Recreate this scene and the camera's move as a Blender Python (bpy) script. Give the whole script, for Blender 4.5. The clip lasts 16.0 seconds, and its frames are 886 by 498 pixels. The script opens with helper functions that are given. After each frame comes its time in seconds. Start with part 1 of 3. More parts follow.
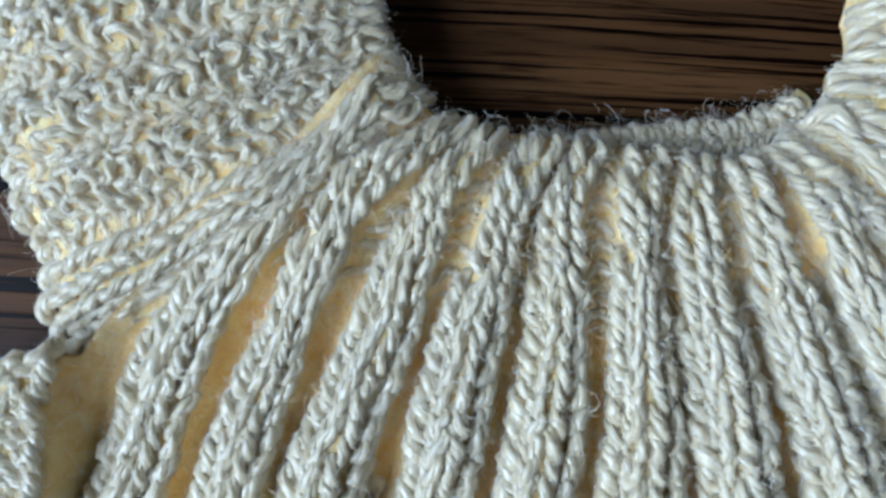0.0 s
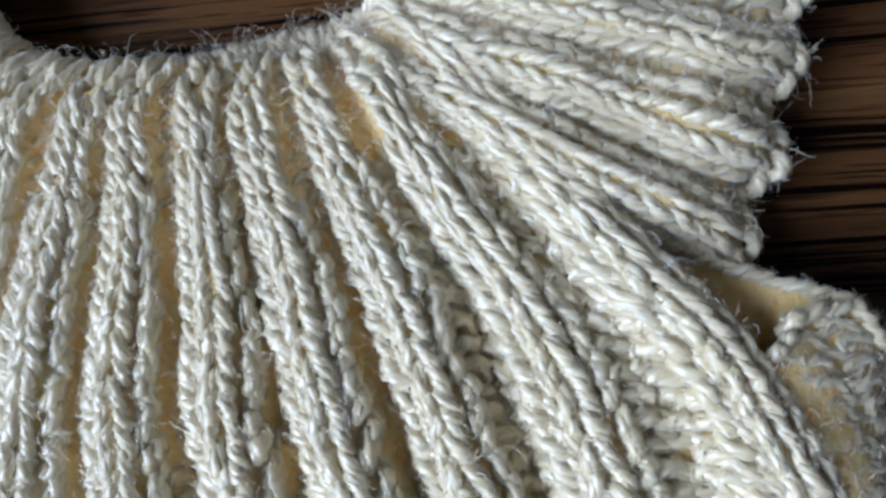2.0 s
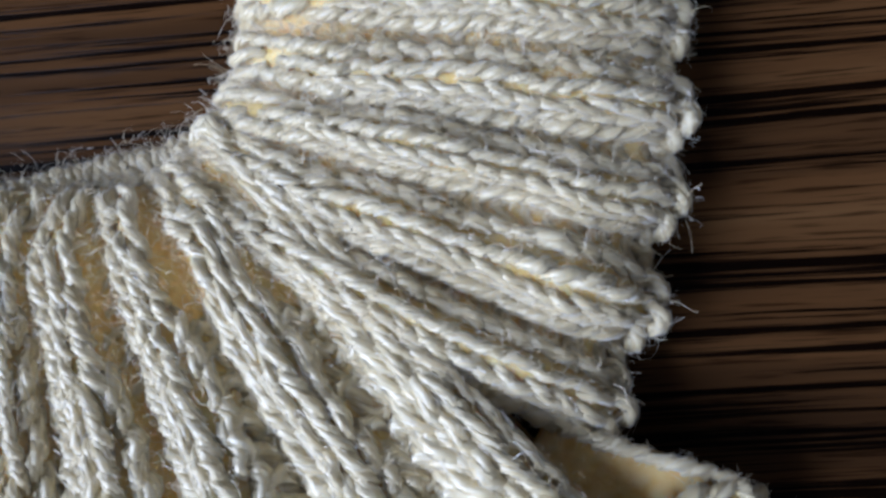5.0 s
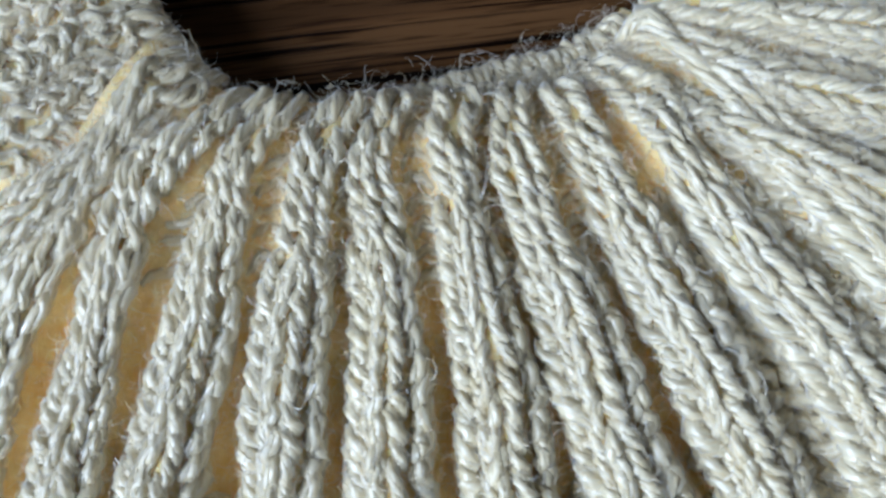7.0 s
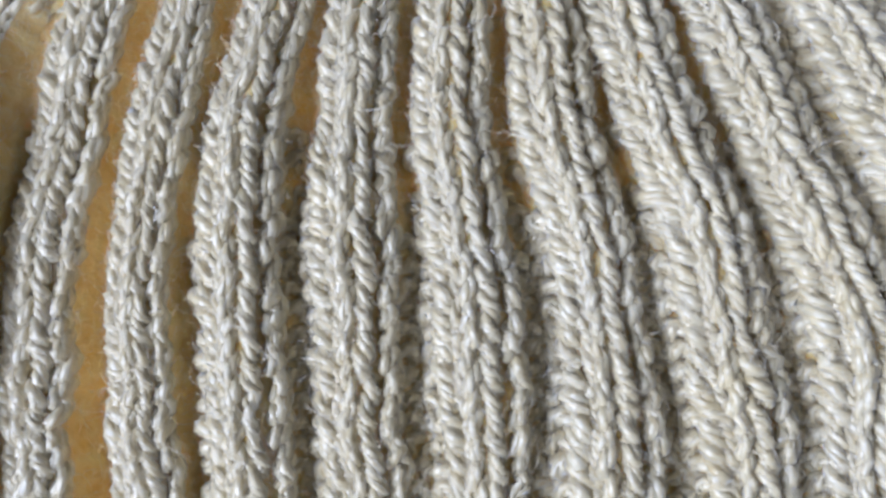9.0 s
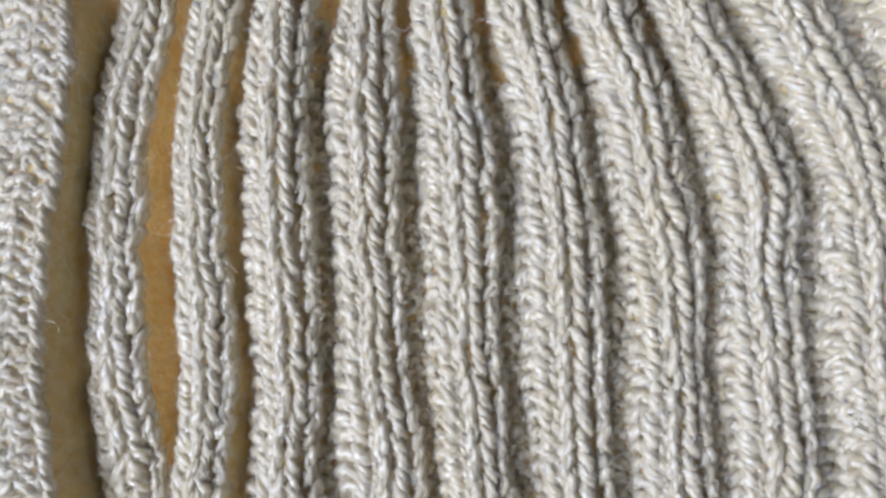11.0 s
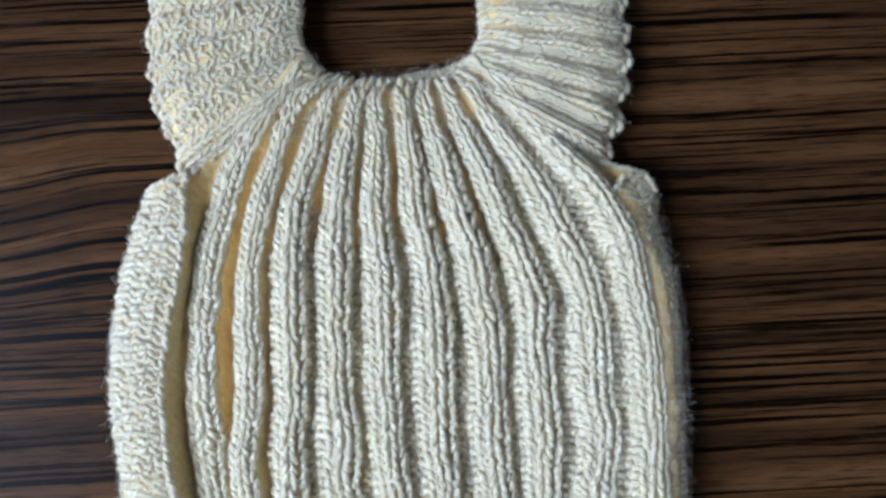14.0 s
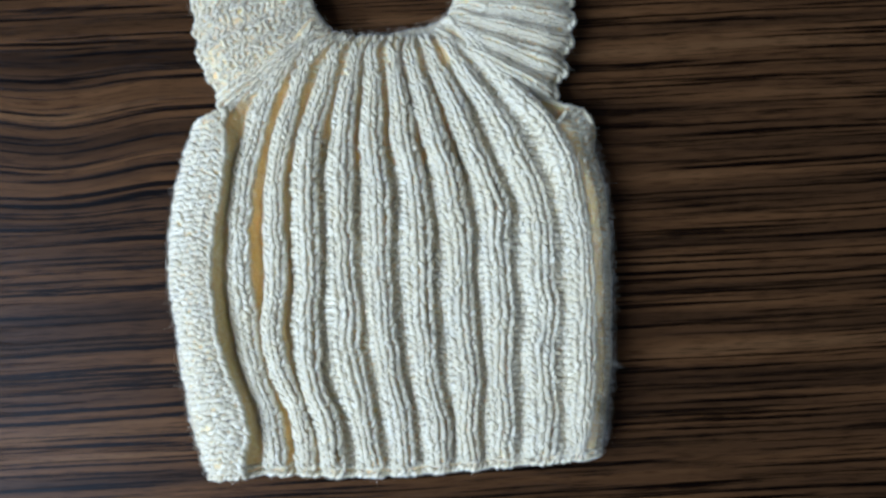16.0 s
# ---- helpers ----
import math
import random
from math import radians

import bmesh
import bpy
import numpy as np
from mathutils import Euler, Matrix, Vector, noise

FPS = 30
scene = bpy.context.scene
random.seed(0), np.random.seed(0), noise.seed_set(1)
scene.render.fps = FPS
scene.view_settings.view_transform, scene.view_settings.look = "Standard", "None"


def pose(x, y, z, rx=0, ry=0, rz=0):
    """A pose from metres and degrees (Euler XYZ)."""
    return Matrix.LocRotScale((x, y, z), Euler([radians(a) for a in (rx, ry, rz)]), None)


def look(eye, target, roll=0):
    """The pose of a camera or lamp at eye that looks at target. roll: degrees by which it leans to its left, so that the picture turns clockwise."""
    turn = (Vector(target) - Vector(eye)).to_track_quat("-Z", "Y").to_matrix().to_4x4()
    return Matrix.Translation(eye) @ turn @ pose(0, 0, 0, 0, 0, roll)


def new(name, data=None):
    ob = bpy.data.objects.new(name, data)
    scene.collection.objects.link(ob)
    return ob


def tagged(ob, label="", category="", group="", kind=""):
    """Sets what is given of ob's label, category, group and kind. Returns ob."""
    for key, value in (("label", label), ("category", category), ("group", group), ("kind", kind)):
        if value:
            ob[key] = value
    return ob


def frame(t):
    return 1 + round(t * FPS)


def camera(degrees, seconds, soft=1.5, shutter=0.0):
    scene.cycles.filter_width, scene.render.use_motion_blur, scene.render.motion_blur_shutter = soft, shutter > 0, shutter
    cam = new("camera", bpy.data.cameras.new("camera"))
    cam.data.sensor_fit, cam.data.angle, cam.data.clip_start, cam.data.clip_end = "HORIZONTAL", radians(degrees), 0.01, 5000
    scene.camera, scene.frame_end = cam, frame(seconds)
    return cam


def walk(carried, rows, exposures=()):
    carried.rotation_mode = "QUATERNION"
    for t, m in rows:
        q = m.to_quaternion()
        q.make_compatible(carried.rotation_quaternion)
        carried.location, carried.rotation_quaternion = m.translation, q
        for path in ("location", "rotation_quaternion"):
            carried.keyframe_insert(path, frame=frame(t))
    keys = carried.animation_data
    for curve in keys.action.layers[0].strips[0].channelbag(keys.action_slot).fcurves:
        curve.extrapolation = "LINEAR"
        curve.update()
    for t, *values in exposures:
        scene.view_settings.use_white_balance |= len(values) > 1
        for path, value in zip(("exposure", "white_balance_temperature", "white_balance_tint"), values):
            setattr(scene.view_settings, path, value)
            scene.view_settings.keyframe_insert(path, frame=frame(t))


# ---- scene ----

# ---------------------------------------------------------------- camera
cam = camera(62, 16.0, soft=3.0)
walk(cam, [
    (0, pose(-0.0250, 0.0947, 0.1237, -1.14, 0.13, 7.70)),
    (0.5, pose(-0.0016, 0.0902, 0.1280, -0.20, 5.00, 5.20)),
    (1, pose(0.0150, 0.0812, 0.1258, 2.30, 5.50, 3.60)),
    (1.5, pose(0.0313, 0.0780, 0.1238, 2.82, 5.50, 2.15)),
    (2, pose(0.0493, 0.0761, 0.1224, 3.14, 5.06, 0.83)),
    (2.5, pose(0.0672, 0.0714, 0.1200, 1.70, 6.14, -0.25)),
    (3, pose(0.0766, 0.0664, 0.1189, 1.36, 5.54, -0.71)),
    (3.5, pose(0.0787, 0.0747, 0.1156, 0.94, 5.18, -0.73)),
    (4, pose(0.0768, 0.0922, 0.1106, 0.76, 5.50, 0.03)),
    (4.2, pose(0.0763, 0.0981, 0.1086, 1.41, 5.89, 0.42)),
    (6.3, pose(0.0263, 0.0990, 0.1103, 3.64, 0.45, -0.43)),
    (6.5, pose(0.0170, 0.0963, 0.1111, 2.45, 1.08, -0.91)),
    (7, pose(0.0013, 0.0862, 0.1143, 1.88, 0.39, -1.87)),
    (7.5, pose(-0.0018, 0.0747, 0.1173, 1.42, 0.08, -2.16)),
    (8, pose(-0.0043, 0.0635, 0.1204, 0.60, -0.22, -1.82)),
    (8.5, pose(-0.0059, 0.0514, 0.1237, 0.45, 0.05, -0.88)),
    (9, pose(-0.0084, 0.0375, 0.1275, 0.91, -0.11, -0.22)),
    (9.5, pose(-0.0102, 0.0235, 0.1333, 0.62, -0.34, 0.41)),
    (9.7, pose(-0.0092, 0.0219, 0.1369, -1.60, 0.28, 0.73)),
    (11.8, pose(-0.0053, 0.0044, 0.1828, 4.66, -0.77, 0.09)),
    (12, pose(-0.0036, 0.0051, 0.1910, 5.42, -0.82, 0.22)),
    (12.5, pose(0.0032, 0.0063, 0.2133, 6.93, -0.43, 0.31)),
    (13, pose(0.0094, 0.0106, 0.2416, 7.40, -0.56, 0.64)),
    (13.5, pose(0.0135, 0.0107, 0.2713, 7.85, -0.94, 0.90)),
    (14, pose(0.0139, 0.0107, 0.2956, 6.67, -1.20, 1.01)),
    (14.5, pose(0.0141, 0.0028, 0.3154, 6.05, -1.23, 1.03)),
    (15, pose(0.0170, -0.0052, 0.3351, 5.10, -0.98, 1.02)),
    (15.5, pose(0.0188, -0.0145, 0.3549, 4.51, -1.12, 0.98)),
    (16, pose(0.0274, -0.0216, 0.3747, 4.13, -0.37, 1.16)),
], exposures=[(0, -0.64, 4680, 7.0), (2.5, -0.43, 4980, 15.0), (4.2, -0.50, 5080, 19.0), (6.5, -0.46, 4800, 7.0), (7.2, -0.50, 4900, 11.0), (9, -0.71, 5080, 18.0), (12.5, -0.74, 5160, 22.0), (13.5, -0.55, 4940, 12.0), (16, -0.40, 4640, 8.0)])

# ---------------------------------------------------------------- light
world = bpy.data.worlds.new("daylight")
scene.world = world
world.use_nodes = True
wn = world.node_tree
sky = wn.nodes.new("ShaderNodeTexSky")
sky.sky_type, sky.sun_disc = "NISHITA", False
sky.sun_elevation, sky.sun_rotation = radians(40), radians(-120)
wn.links.new(sky.outputs[0], wn.nodes["Background"].inputs[0])
wn.nodes["Background"].inputs[1].default_value = 0.1

lamp = bpy.data.lights.new("window_light", "AREA")
lamp.shape, lamp.size, lamp.size_y = "RECTANGLE", 1.0, 1.0
lamp.energy, lamp.color = 45.0, (0.97, 0.98, 1.0)
lamp_ob = new("window_light", lamp)
lamp_ob.matrix_world = look((-0.96, -0.40, 0.80), (0.0, 0.0, 0.0))


# ---------------------------------------------------------------- materials
def material(name):
    m = bpy.data.materials.new(name)
    m.use_nodes = True
    nt = m.node_tree
    return m, nt, nt.nodes["Principled BSDF"]


def node(nt, kind, **values):
    n = nt.nodes.new(kind)
    for key, value in values.items():
        n.inputs[key].default_value = value
    return n


def ramp(nt, source, *stops):
    r = nt.nodes.new("ShaderNodeValToRGB")
    while len(r.color_ramp.elements) < len(stops):
        r.color_ramp.elements.new(0.5)
    for e, (p, c) in zip(r.color_ramp.elements, stops):
        e.position, e.color = p, (*c, 1)
    nt.links.new(source, r.inputs[0])
    return r


def let_through(nt, p, share, colour):
    """Fibres let part of the light through."""
    t = node(nt, "ShaderNodeBsdfTranslucent")
    t.inputs["Color"].default_value = (*colour, 1)
    mx = node(nt, "ShaderNodeMixShader")
    mx.inputs[0].default_value = share
    nt.links.new(p.outputs[0], mx.inputs[1])
    nt.links.new(t.outputs[0], mx.inputs[2])
    nt.links.new(mx.outputs[0], nt.nodes["Material Output"].inputs[0])


def yarn_material():
    """Glossy cream acrylic yarn: fine fibres along the strand, each stitch a little different."""
    m, nt, p = material("cream_yarn")
    link = nt.links.new
    uv = nt.nodes.new("ShaderNodeUVMap")
    uv.uv_map = "strand"
    mp = node(nt, "ShaderNodeMapping")
    mp.inputs["Scale"].default_value = (1.6, 9.0, 1.0)
    mp.inputs["Rotation"].default_value = (0, 0, radians(10))
    link(uv.outputs[0], mp.inputs[0])
    fibre = node(nt, "ShaderNodeTexNoise", Scale=1.6, Detail=4.0, Roughness=0.65)
    link(mp.outputs[0], fibre.inputs["Vector"])
    tone = ramp(nt, fibre.outputs[0], (0.34, (0.92, 0.76, 0.42)), (0.56, (0.98, 0.91, 0.68)))
    lone = node(nt, "ShaderNodeTexNoise", Scale=0.45, Detail=1.0)
    link(uv.outputs[0], lone.inputs["Vector"])
    each = ramp(nt, lone.outputs[0], (0.35, (0.91, 0.88, 0.78)), (0.5, (1.0, 0.99, 0.96)), (0.65, (1.0, 1.0, 1.0)))
    tc = nt.nodes.new("ShaderNodeTexCoord")
    patch = node(nt, "ShaderNodeTexNoise", Scale=38.0, Detail=2.0)
    link(tc.outputs["Object"], patch.inputs["Vector"])
    tint = ramp(nt, patch.outputs[0], (0.3, (1.0, 0.97, 0.88)), (0.7, (0.99, 0.98, 0.96)))
    mix = nt.nodes.new("ShaderNodeMix")
    mix.data_type, mix.blend_type = "RGBA", "MULTIPLY"
    mix.inputs[0].default_value = 1.0
    link(tone.outputs[0], mix.inputs[6])
    link(tint.outputs[0], mix.inputs[7])
    mix2 = nt.nodes.new("ShaderNodeMix")
    mix2.data_type, mix2.blend_type = "RGBA", "MULTIPLY"
    mix2.inputs[0].default_value = 1.0
    link(mix.outputs[2], mix2.inputs[6])
    link(each.outputs[0], mix2.inputs[7])
    link(mix2.outputs[2], p.inputs["Base Color"])
    p.inputs["Coat Weight"].default_value = 0.9
    p.inputs["Coat Roughness"].default_value = 0.28
    p.inputs["Coat IOR"].default_value = 1.6
    rough = node(nt, "ShaderNodeMapRange", **{"To Min": 0.34, "To Max": 0.56})
    link(fibre.outputs[0], rough.inputs[0])
    link(rough.outputs[0], p.inputs["Roughness"])
    p.inputs["Specular IOR Level"].default_value = 1.0
    p.inputs["Sheen Weight"].default_value = 0.9
    p.inputs["Sheen Roughness"].default_value = 0.4
    bump = node(nt, "ShaderNodeBump", Strength=0.5, Distance=0.0003)
    link(fibre.outputs[0], bump.inputs["Height"])
    link(bump.outputs[0], p.inputs["Normal"])
    let_through(nt, p, 0.25, (0.99, 0.92, 0.70))
    return m


def bounce_felt_material():
    """The soft inner face of the fabric, seen between the stitches; its gold stands in for light bounced in the
    grooves.
    """
    m, nt, p = material("bounce_gold_fabric")
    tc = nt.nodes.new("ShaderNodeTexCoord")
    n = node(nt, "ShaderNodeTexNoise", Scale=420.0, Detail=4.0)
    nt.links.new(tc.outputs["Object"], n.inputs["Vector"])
    # golder than the yarn itself: groove bounce light put into the base colour
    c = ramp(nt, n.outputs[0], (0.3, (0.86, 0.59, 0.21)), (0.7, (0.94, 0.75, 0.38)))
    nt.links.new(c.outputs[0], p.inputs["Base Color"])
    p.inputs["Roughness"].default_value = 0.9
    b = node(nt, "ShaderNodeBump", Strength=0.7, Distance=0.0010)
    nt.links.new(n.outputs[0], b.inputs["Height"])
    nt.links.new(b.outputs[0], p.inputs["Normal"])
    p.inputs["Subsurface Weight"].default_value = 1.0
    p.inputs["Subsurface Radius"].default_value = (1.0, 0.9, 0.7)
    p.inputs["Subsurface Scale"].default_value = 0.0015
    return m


def hair_material():
    m, nt, p = material("loose_fibre")
    geo = nt.nodes.new("ShaderNodeNewGeometry")
    c = ramp(nt, geo.outputs["Random Per Island"], (0.0, (0.86, 0.68, 0.36)), (0.5, (0.95, 0.88, 0.70)), (1.0, (0.98, 0.96, 0.90)))
    nt.links.new(c.outputs[0], p.inputs["Base Color"])
    p.inputs["Roughness"].default_value = 0.35
    p.inputs["Specular IOR Level"].default_value = 1.0
    p.inputs["Coat Weight"].default_value = 0.6
    p.inputs["Coat Roughness"].default_value = 0.2
    let_through(nt, p, 0.42, (0.98, 0.92, 0.76))
    return m


def wood_material():
    """Dark zebra-grained laminate: brown bands, black streak lines, short pores."""
    m, nt, p = material("dark_wood")
    link = nt.links.new
    tc = nt.nodes.new("ShaderNodeTexCoord")
    lay = node(nt, "ShaderNodeMapping")
    lay.inputs["Rotation"].default_value = (0, 0, radians(-4.2))
    link(tc.outputs["Object"], lay.inputs[0])
    low = node(nt, "ShaderNodeTexNoise", Scale=1.0, Detail=3.0)
    mlow = node(nt, "ShaderNodeMapping")
    mlow.inputs["Scale"].default_value = (6.0, 14.0, 1)
    link(lay.outputs[0], mlow.inputs[0])
    link(mlow.outputs[0], low.inputs["Vector"])
    warp = node(nt, "ShaderNodeVectorMath")
    warp.operation = "MULTIPLY_ADD"
    link(low.outputs["Color"], warp.inputs[0])
    warp.inputs[1].default_value = (0.0, 0.005, 0.0)
    link(lay.outputs[0], warp.inputs[2])
    # the grain bends round a knot
    away = node(nt, "ShaderNodeVectorMath")
    away.operation = "DISTANCE"
    link(lay.outputs[0], away.inputs[0])
    away.inputs[1].default_value = (-0.165, 0.068, 0.0)
    bulge = node(nt, "ShaderNodeMapRange", **{"From Min": 0.0, "From Max": 0.06, "To Min": 0.008, "To Max": 0.0})
    bulge.interpolation_type = "SMOOTHSTEP"
    link(away.outputs["Value"], bulge.inputs[0])
    lift = node(nt, "ShaderNodeCombineXYZ")
    link(bulge.outputs[0], lift.inputs[1])
    bent = node(nt, "ShaderNodeVectorMath")
    link(warp.outputs[0], bent.inputs[0])
    link(lift.outputs[0], bent.inputs[1])

    def grain(sx, sy, detail, rough=0.55):
        mp = node(nt, "ShaderNodeMapping")
        mp.inputs["Scale"].default_value = (sx, sy, 1)
        link(bent.outputs[0], mp.inputs[0])
        n = node(nt, "ShaderNodeTexNoise", Scale=1.0, Detail=detail, Roughness=rough)
        link(mp.outputs[0], n.inputs["Vector"])
        return n.outputs[0]

    bands = ramp(nt, grain(2.2, 75, 4), (0.32, (0.022, 0.0105, 0.0042)), (0.46, (0.052, 0.0245, 0.0086)),
                 (0.57, (0.088, 0.0405, 0.0132)), (0.72, (0.128, 0.065, 0.023)))
    lines = ramp(nt, grain(4.5, 420, 5.0, 0.68), (0.445, (0.04, 0.032, 0.028)), (0.485, (1, 1, 1)))
    pores = ramp(nt, grain(60, 1500, 2), (0.36, (0.40, 0.37, 0.35)), (0.46, (1, 1, 1)))

    def times(a, b):
        mx = nt.nodes.new("ShaderNodeMix")
        mx.data_type, mx.blend_type = "RGBA", "MULTIPLY"
        mx.inputs[0].default_value = 1.0
        link(a, mx.inputs[6])
        link(b, mx.inputs[7])
        return mx.outputs[2]

    colour = times(times(bands.outputs[0], lines.outputs[0]), pores.outputs[0])
    link(colour, p.inputs["Base Color"])
    rr = node(nt, "ShaderNodeMapRange", **{"To Min": 0.30, "To Max": 0.42})
    link(grain(4.0, 400, 3.0), rr.inputs[0])
    link(rr.outputs[0], p.inputs["Roughness"])
    p.inputs["Specular IOR Level"].default_value = 0.06
    b = node(nt, "ShaderNodeBump", Strength=0.3, Distance=0.0004)
    link(lines.outputs[0], b.inputs["Height"])
    link(b.outputs[0], p.inputs["Normal"])
    return m


def plain(name, colour, rough=0.8):
    m, nt, p = material(name)
    tc = nt.nodes.new("ShaderNodeTexCoord")
    n = node(nt, "ShaderNodeTexNoise", Scale=6.0, Detail=5.0)
    nt.links.new(tc.outputs["Object"], n.inputs["Vector"])
    c = ramp(nt, n.outputs[0], (0.3, tuple(v * 0.93 for v in colour)), (0.7, colour))
    nt.links.new(c.outputs[0], p.inputs["Base Color"])
    p.inputs["Roughness"].default_value = rough
    return m


YARN, BOUNCE_FELT, HAIR, WOOD = yarn_material(), bounce_felt_material(), hair_material(), wood_material()
PLASTER, BOARDS = plain("wall_paint", (0.56, 0.55, 0.53)), plain("floor_boards", (0.20, 0.13, 0.08), 0.5)


# ---------------------------------------------------------------- mesh helpers
def link_mesh(name, me, mat, parent=None):
    me.materials.append(mat)
    ob = new(name, me)
    ob.parent = parent
    return ob


def quads_mesh(name, co, quads, uv=None, smooth=True):
    """A mesh from arrays of corners and four-sided faces; uv holds two numbers a corner of each face."""
    me = bpy.data.meshes.new(name)
    co, quads = np.ascontiguousarray(co, np.float32), np.ascontiguousarray(quads, np.int32)
    me.vertices.add(len(co))
    me.vertices.foreach_set("co", co.ravel())
    me.loops.add(quads.size)
    me.loops.foreach_set("vertex_index", quads.ravel())
    me.polygons.add(len(quads))
    me.polygons.foreach_set("loop_start", np.arange(0, quads.size, 4, dtype=np.int32))
    if uv is not None:
        layer = me.uv_layers.new(name="strand")
        layer.data.foreach_set("uv", np.ascontiguousarray(uv, np.float32).ravel())
    me.polygons.foreach_set("use_smooth", np.full(len(quads), smooth, bool))
    me.update(calc_edges=True)
    me.validate()
    return me


def box(bm, x0, x1, y0, y1, z0, z1, bevel=0.0):
    vs = bmesh.ops.create_cube(bm, size=1.0)["verts"]
    for v in vs:
        v.co = ((x0 + x1) / 2 + v.co.x * (x1 - x0), (y0 + y1) / 2 + v.co.y * (y1 - y0), (z0 + z1) / 2 + v.co.z * (z1 - z0))
    if bevel:
        bmesh.ops.bevel(bm, geom=list({e for v in vs for e in v.link_edges}), offset=bevel, segments=2, affect="EDGES")


def part(name, bm, mat, parent=None, label=""):
    me = bpy.data.meshes.new(name)
    bm.to_mesh(me)
    bm.free()
    ob = link_mesh(name, me, mat, parent)
    return tagged(ob, label) if label else ob


# ---------------------------------------------------------------- room that closes the place
def wall(name, *boxes, mat=PLASTER, label="plain painted room wall", category="wall"):
    bm = bmesh.new()
    for b in boxes:
        box(bm, *b)
    return tagged(part(name, bm, mat), label, category, kind="structure")


wall("floor", (-1.1, 2.6, -2.2, 2.2, -0.80, -0.75), mat=BOARDS, label="plain brown floor under the table", category="floor")
wall("ceiling", (-1.1, 2.6, -2.2, 2.2, 2.05, 2.15), label="plain pale ceiling", category="ceiling")
wall("wall_north", (-1.0, 2.5, 2.1, 2.2, -0.75, 2.05))
wall("wall_south", (-1.0, 2.5, -2.2, -2.1, -0.75, 2.05))
wall("wall_east", (2.5, 2.6, -2.2, 2.2, -0.75, 2.05))
wall("wall_west", (-1.1, -1.0, -2.2, -1.25, -0.75, 2.05), (-1.1, -1.0, 0.40, 2.2, -0.75, 2.05),
     (-1.1, -1.0, -1.25, 0.40, -0.75, 0.45), (-1.1, -1.0, -1.25, 0.40, 1.85, 2.05), label="painted wall with a window opening")

# ---------------------------------------------------------------- table
table = tagged(new("table"), "dark brown wooden table with black streaked grain", "table")
bm = bmesh.new()
box(bm, -0.75, 0.75, -0.45, 0.45, -0.032, 0.0, 0.002)
part("tabletop", bm, WOOD, table)
for sx in (-0.68, 0.68):
    for sy in (-0.38, 0.38):
        bm = bmesh.new()
        box(bm, sx - 0.03, sx + 0.03, sy - 0.03, sy + 0.03, -0.75, -0.032, 0.003)
        part("leg", bm, WOOD, table)

# ---------------------------------------------------------------- knitted fabric
MM = 0.001
rng = np.random.default_rng(7)


def spline(xs, ys, q):
    """Smooth curve through (xs, ys) at q; ys may hold several columns."""
    xs, ys, q = np.asarray(xs, float), np.asarray(ys, float), np.asarray(q, float)
    flat = ys.reshape(len(xs), -1)
    h = np.diff(xs)
    d = np.diff(flat, axis=0) / h[:, None]
    m = np.vstack([d[:1], (d[:-1] * h[1:, None] + d[1:] * h[:-1, None]) / (h[1:] + h[:-1])[:, None], d[-1:]])
    k = np.clip(np.searchsorted(xs, q, side="right") - 1, 0, len(h) - 1)
    t = ((q - xs[k]) / h[k])[:, None]
    hk = h[k][:, None]
    out = ((1 + 2 * t) * (1 - t) ** 2 * flat[k] + t * (1 - t) ** 2 * hk * m[k]
           + t * t * (3 - 2 * t) * flat[k + 1] + t * t * (t - 1) * hk * m[k + 1])
    return out.reshape((len(q),) + ys.shape[1:])


def soft_noise(shape, coarse, seed):
    """Smooth random field of a given shape, about -1 to 1, with features of coarse cells."""
    g = np.random.default_rng(seed)
    n0, n1 = int(shape[0] / coarse[0]) + 3, int(shape[1] / coarse[1]) + 3
    a = spline(np.arange(n0), g.uniform(-1, 1, (n0, n1)), np.arange(shape[0]) / coarse[0])
    return spline(np.arange(n1), a.T, np.arange(shape[1]) / coarse[1]).T


class Sheet:
    """A curved piece of fabric: stitch number across, row number along, sampled four to a stitch."""
    STEP = 4

    def __init__(self, place, stitches, rows):
        self.place, self.stitches, self.rows = place, stitches, rows
        du, dv = np.gradient(place, axis=1), np.gradient(place, axis=0)
        n = np.cross(du, dv)
        n *= np.sign(n[..., 2:3].mean() or 1.0)
        self.normal = n / np.maximum(np.linalg.norm(n, axis=-1, keepdims=True), 1e-9)

    def sample(self, field, u, v):
        a = np.clip(v * self.STEP, 0, field.shape[0] - 1.001)
        b = np.clip(u * self.STEP, 0, field.shape[1] - 1.001)
        i, j = a.astype(int), b.astype(int)
        s, t = (a - i)[..., None], (b - j)[..., None]
        return (field[i, j] * (1 - s) * (1 - t) + field[i + 1, j] * s * (1 - t)
                + field[i, j + 1] * (1 - s) * t + field[i + 1, j + 1] * s * t)

    def at(self, u, v, lift):
        n = self.sample(self.normal, u, v)
        return self.sample(self.place, u, v) + n * lift[..., None], n


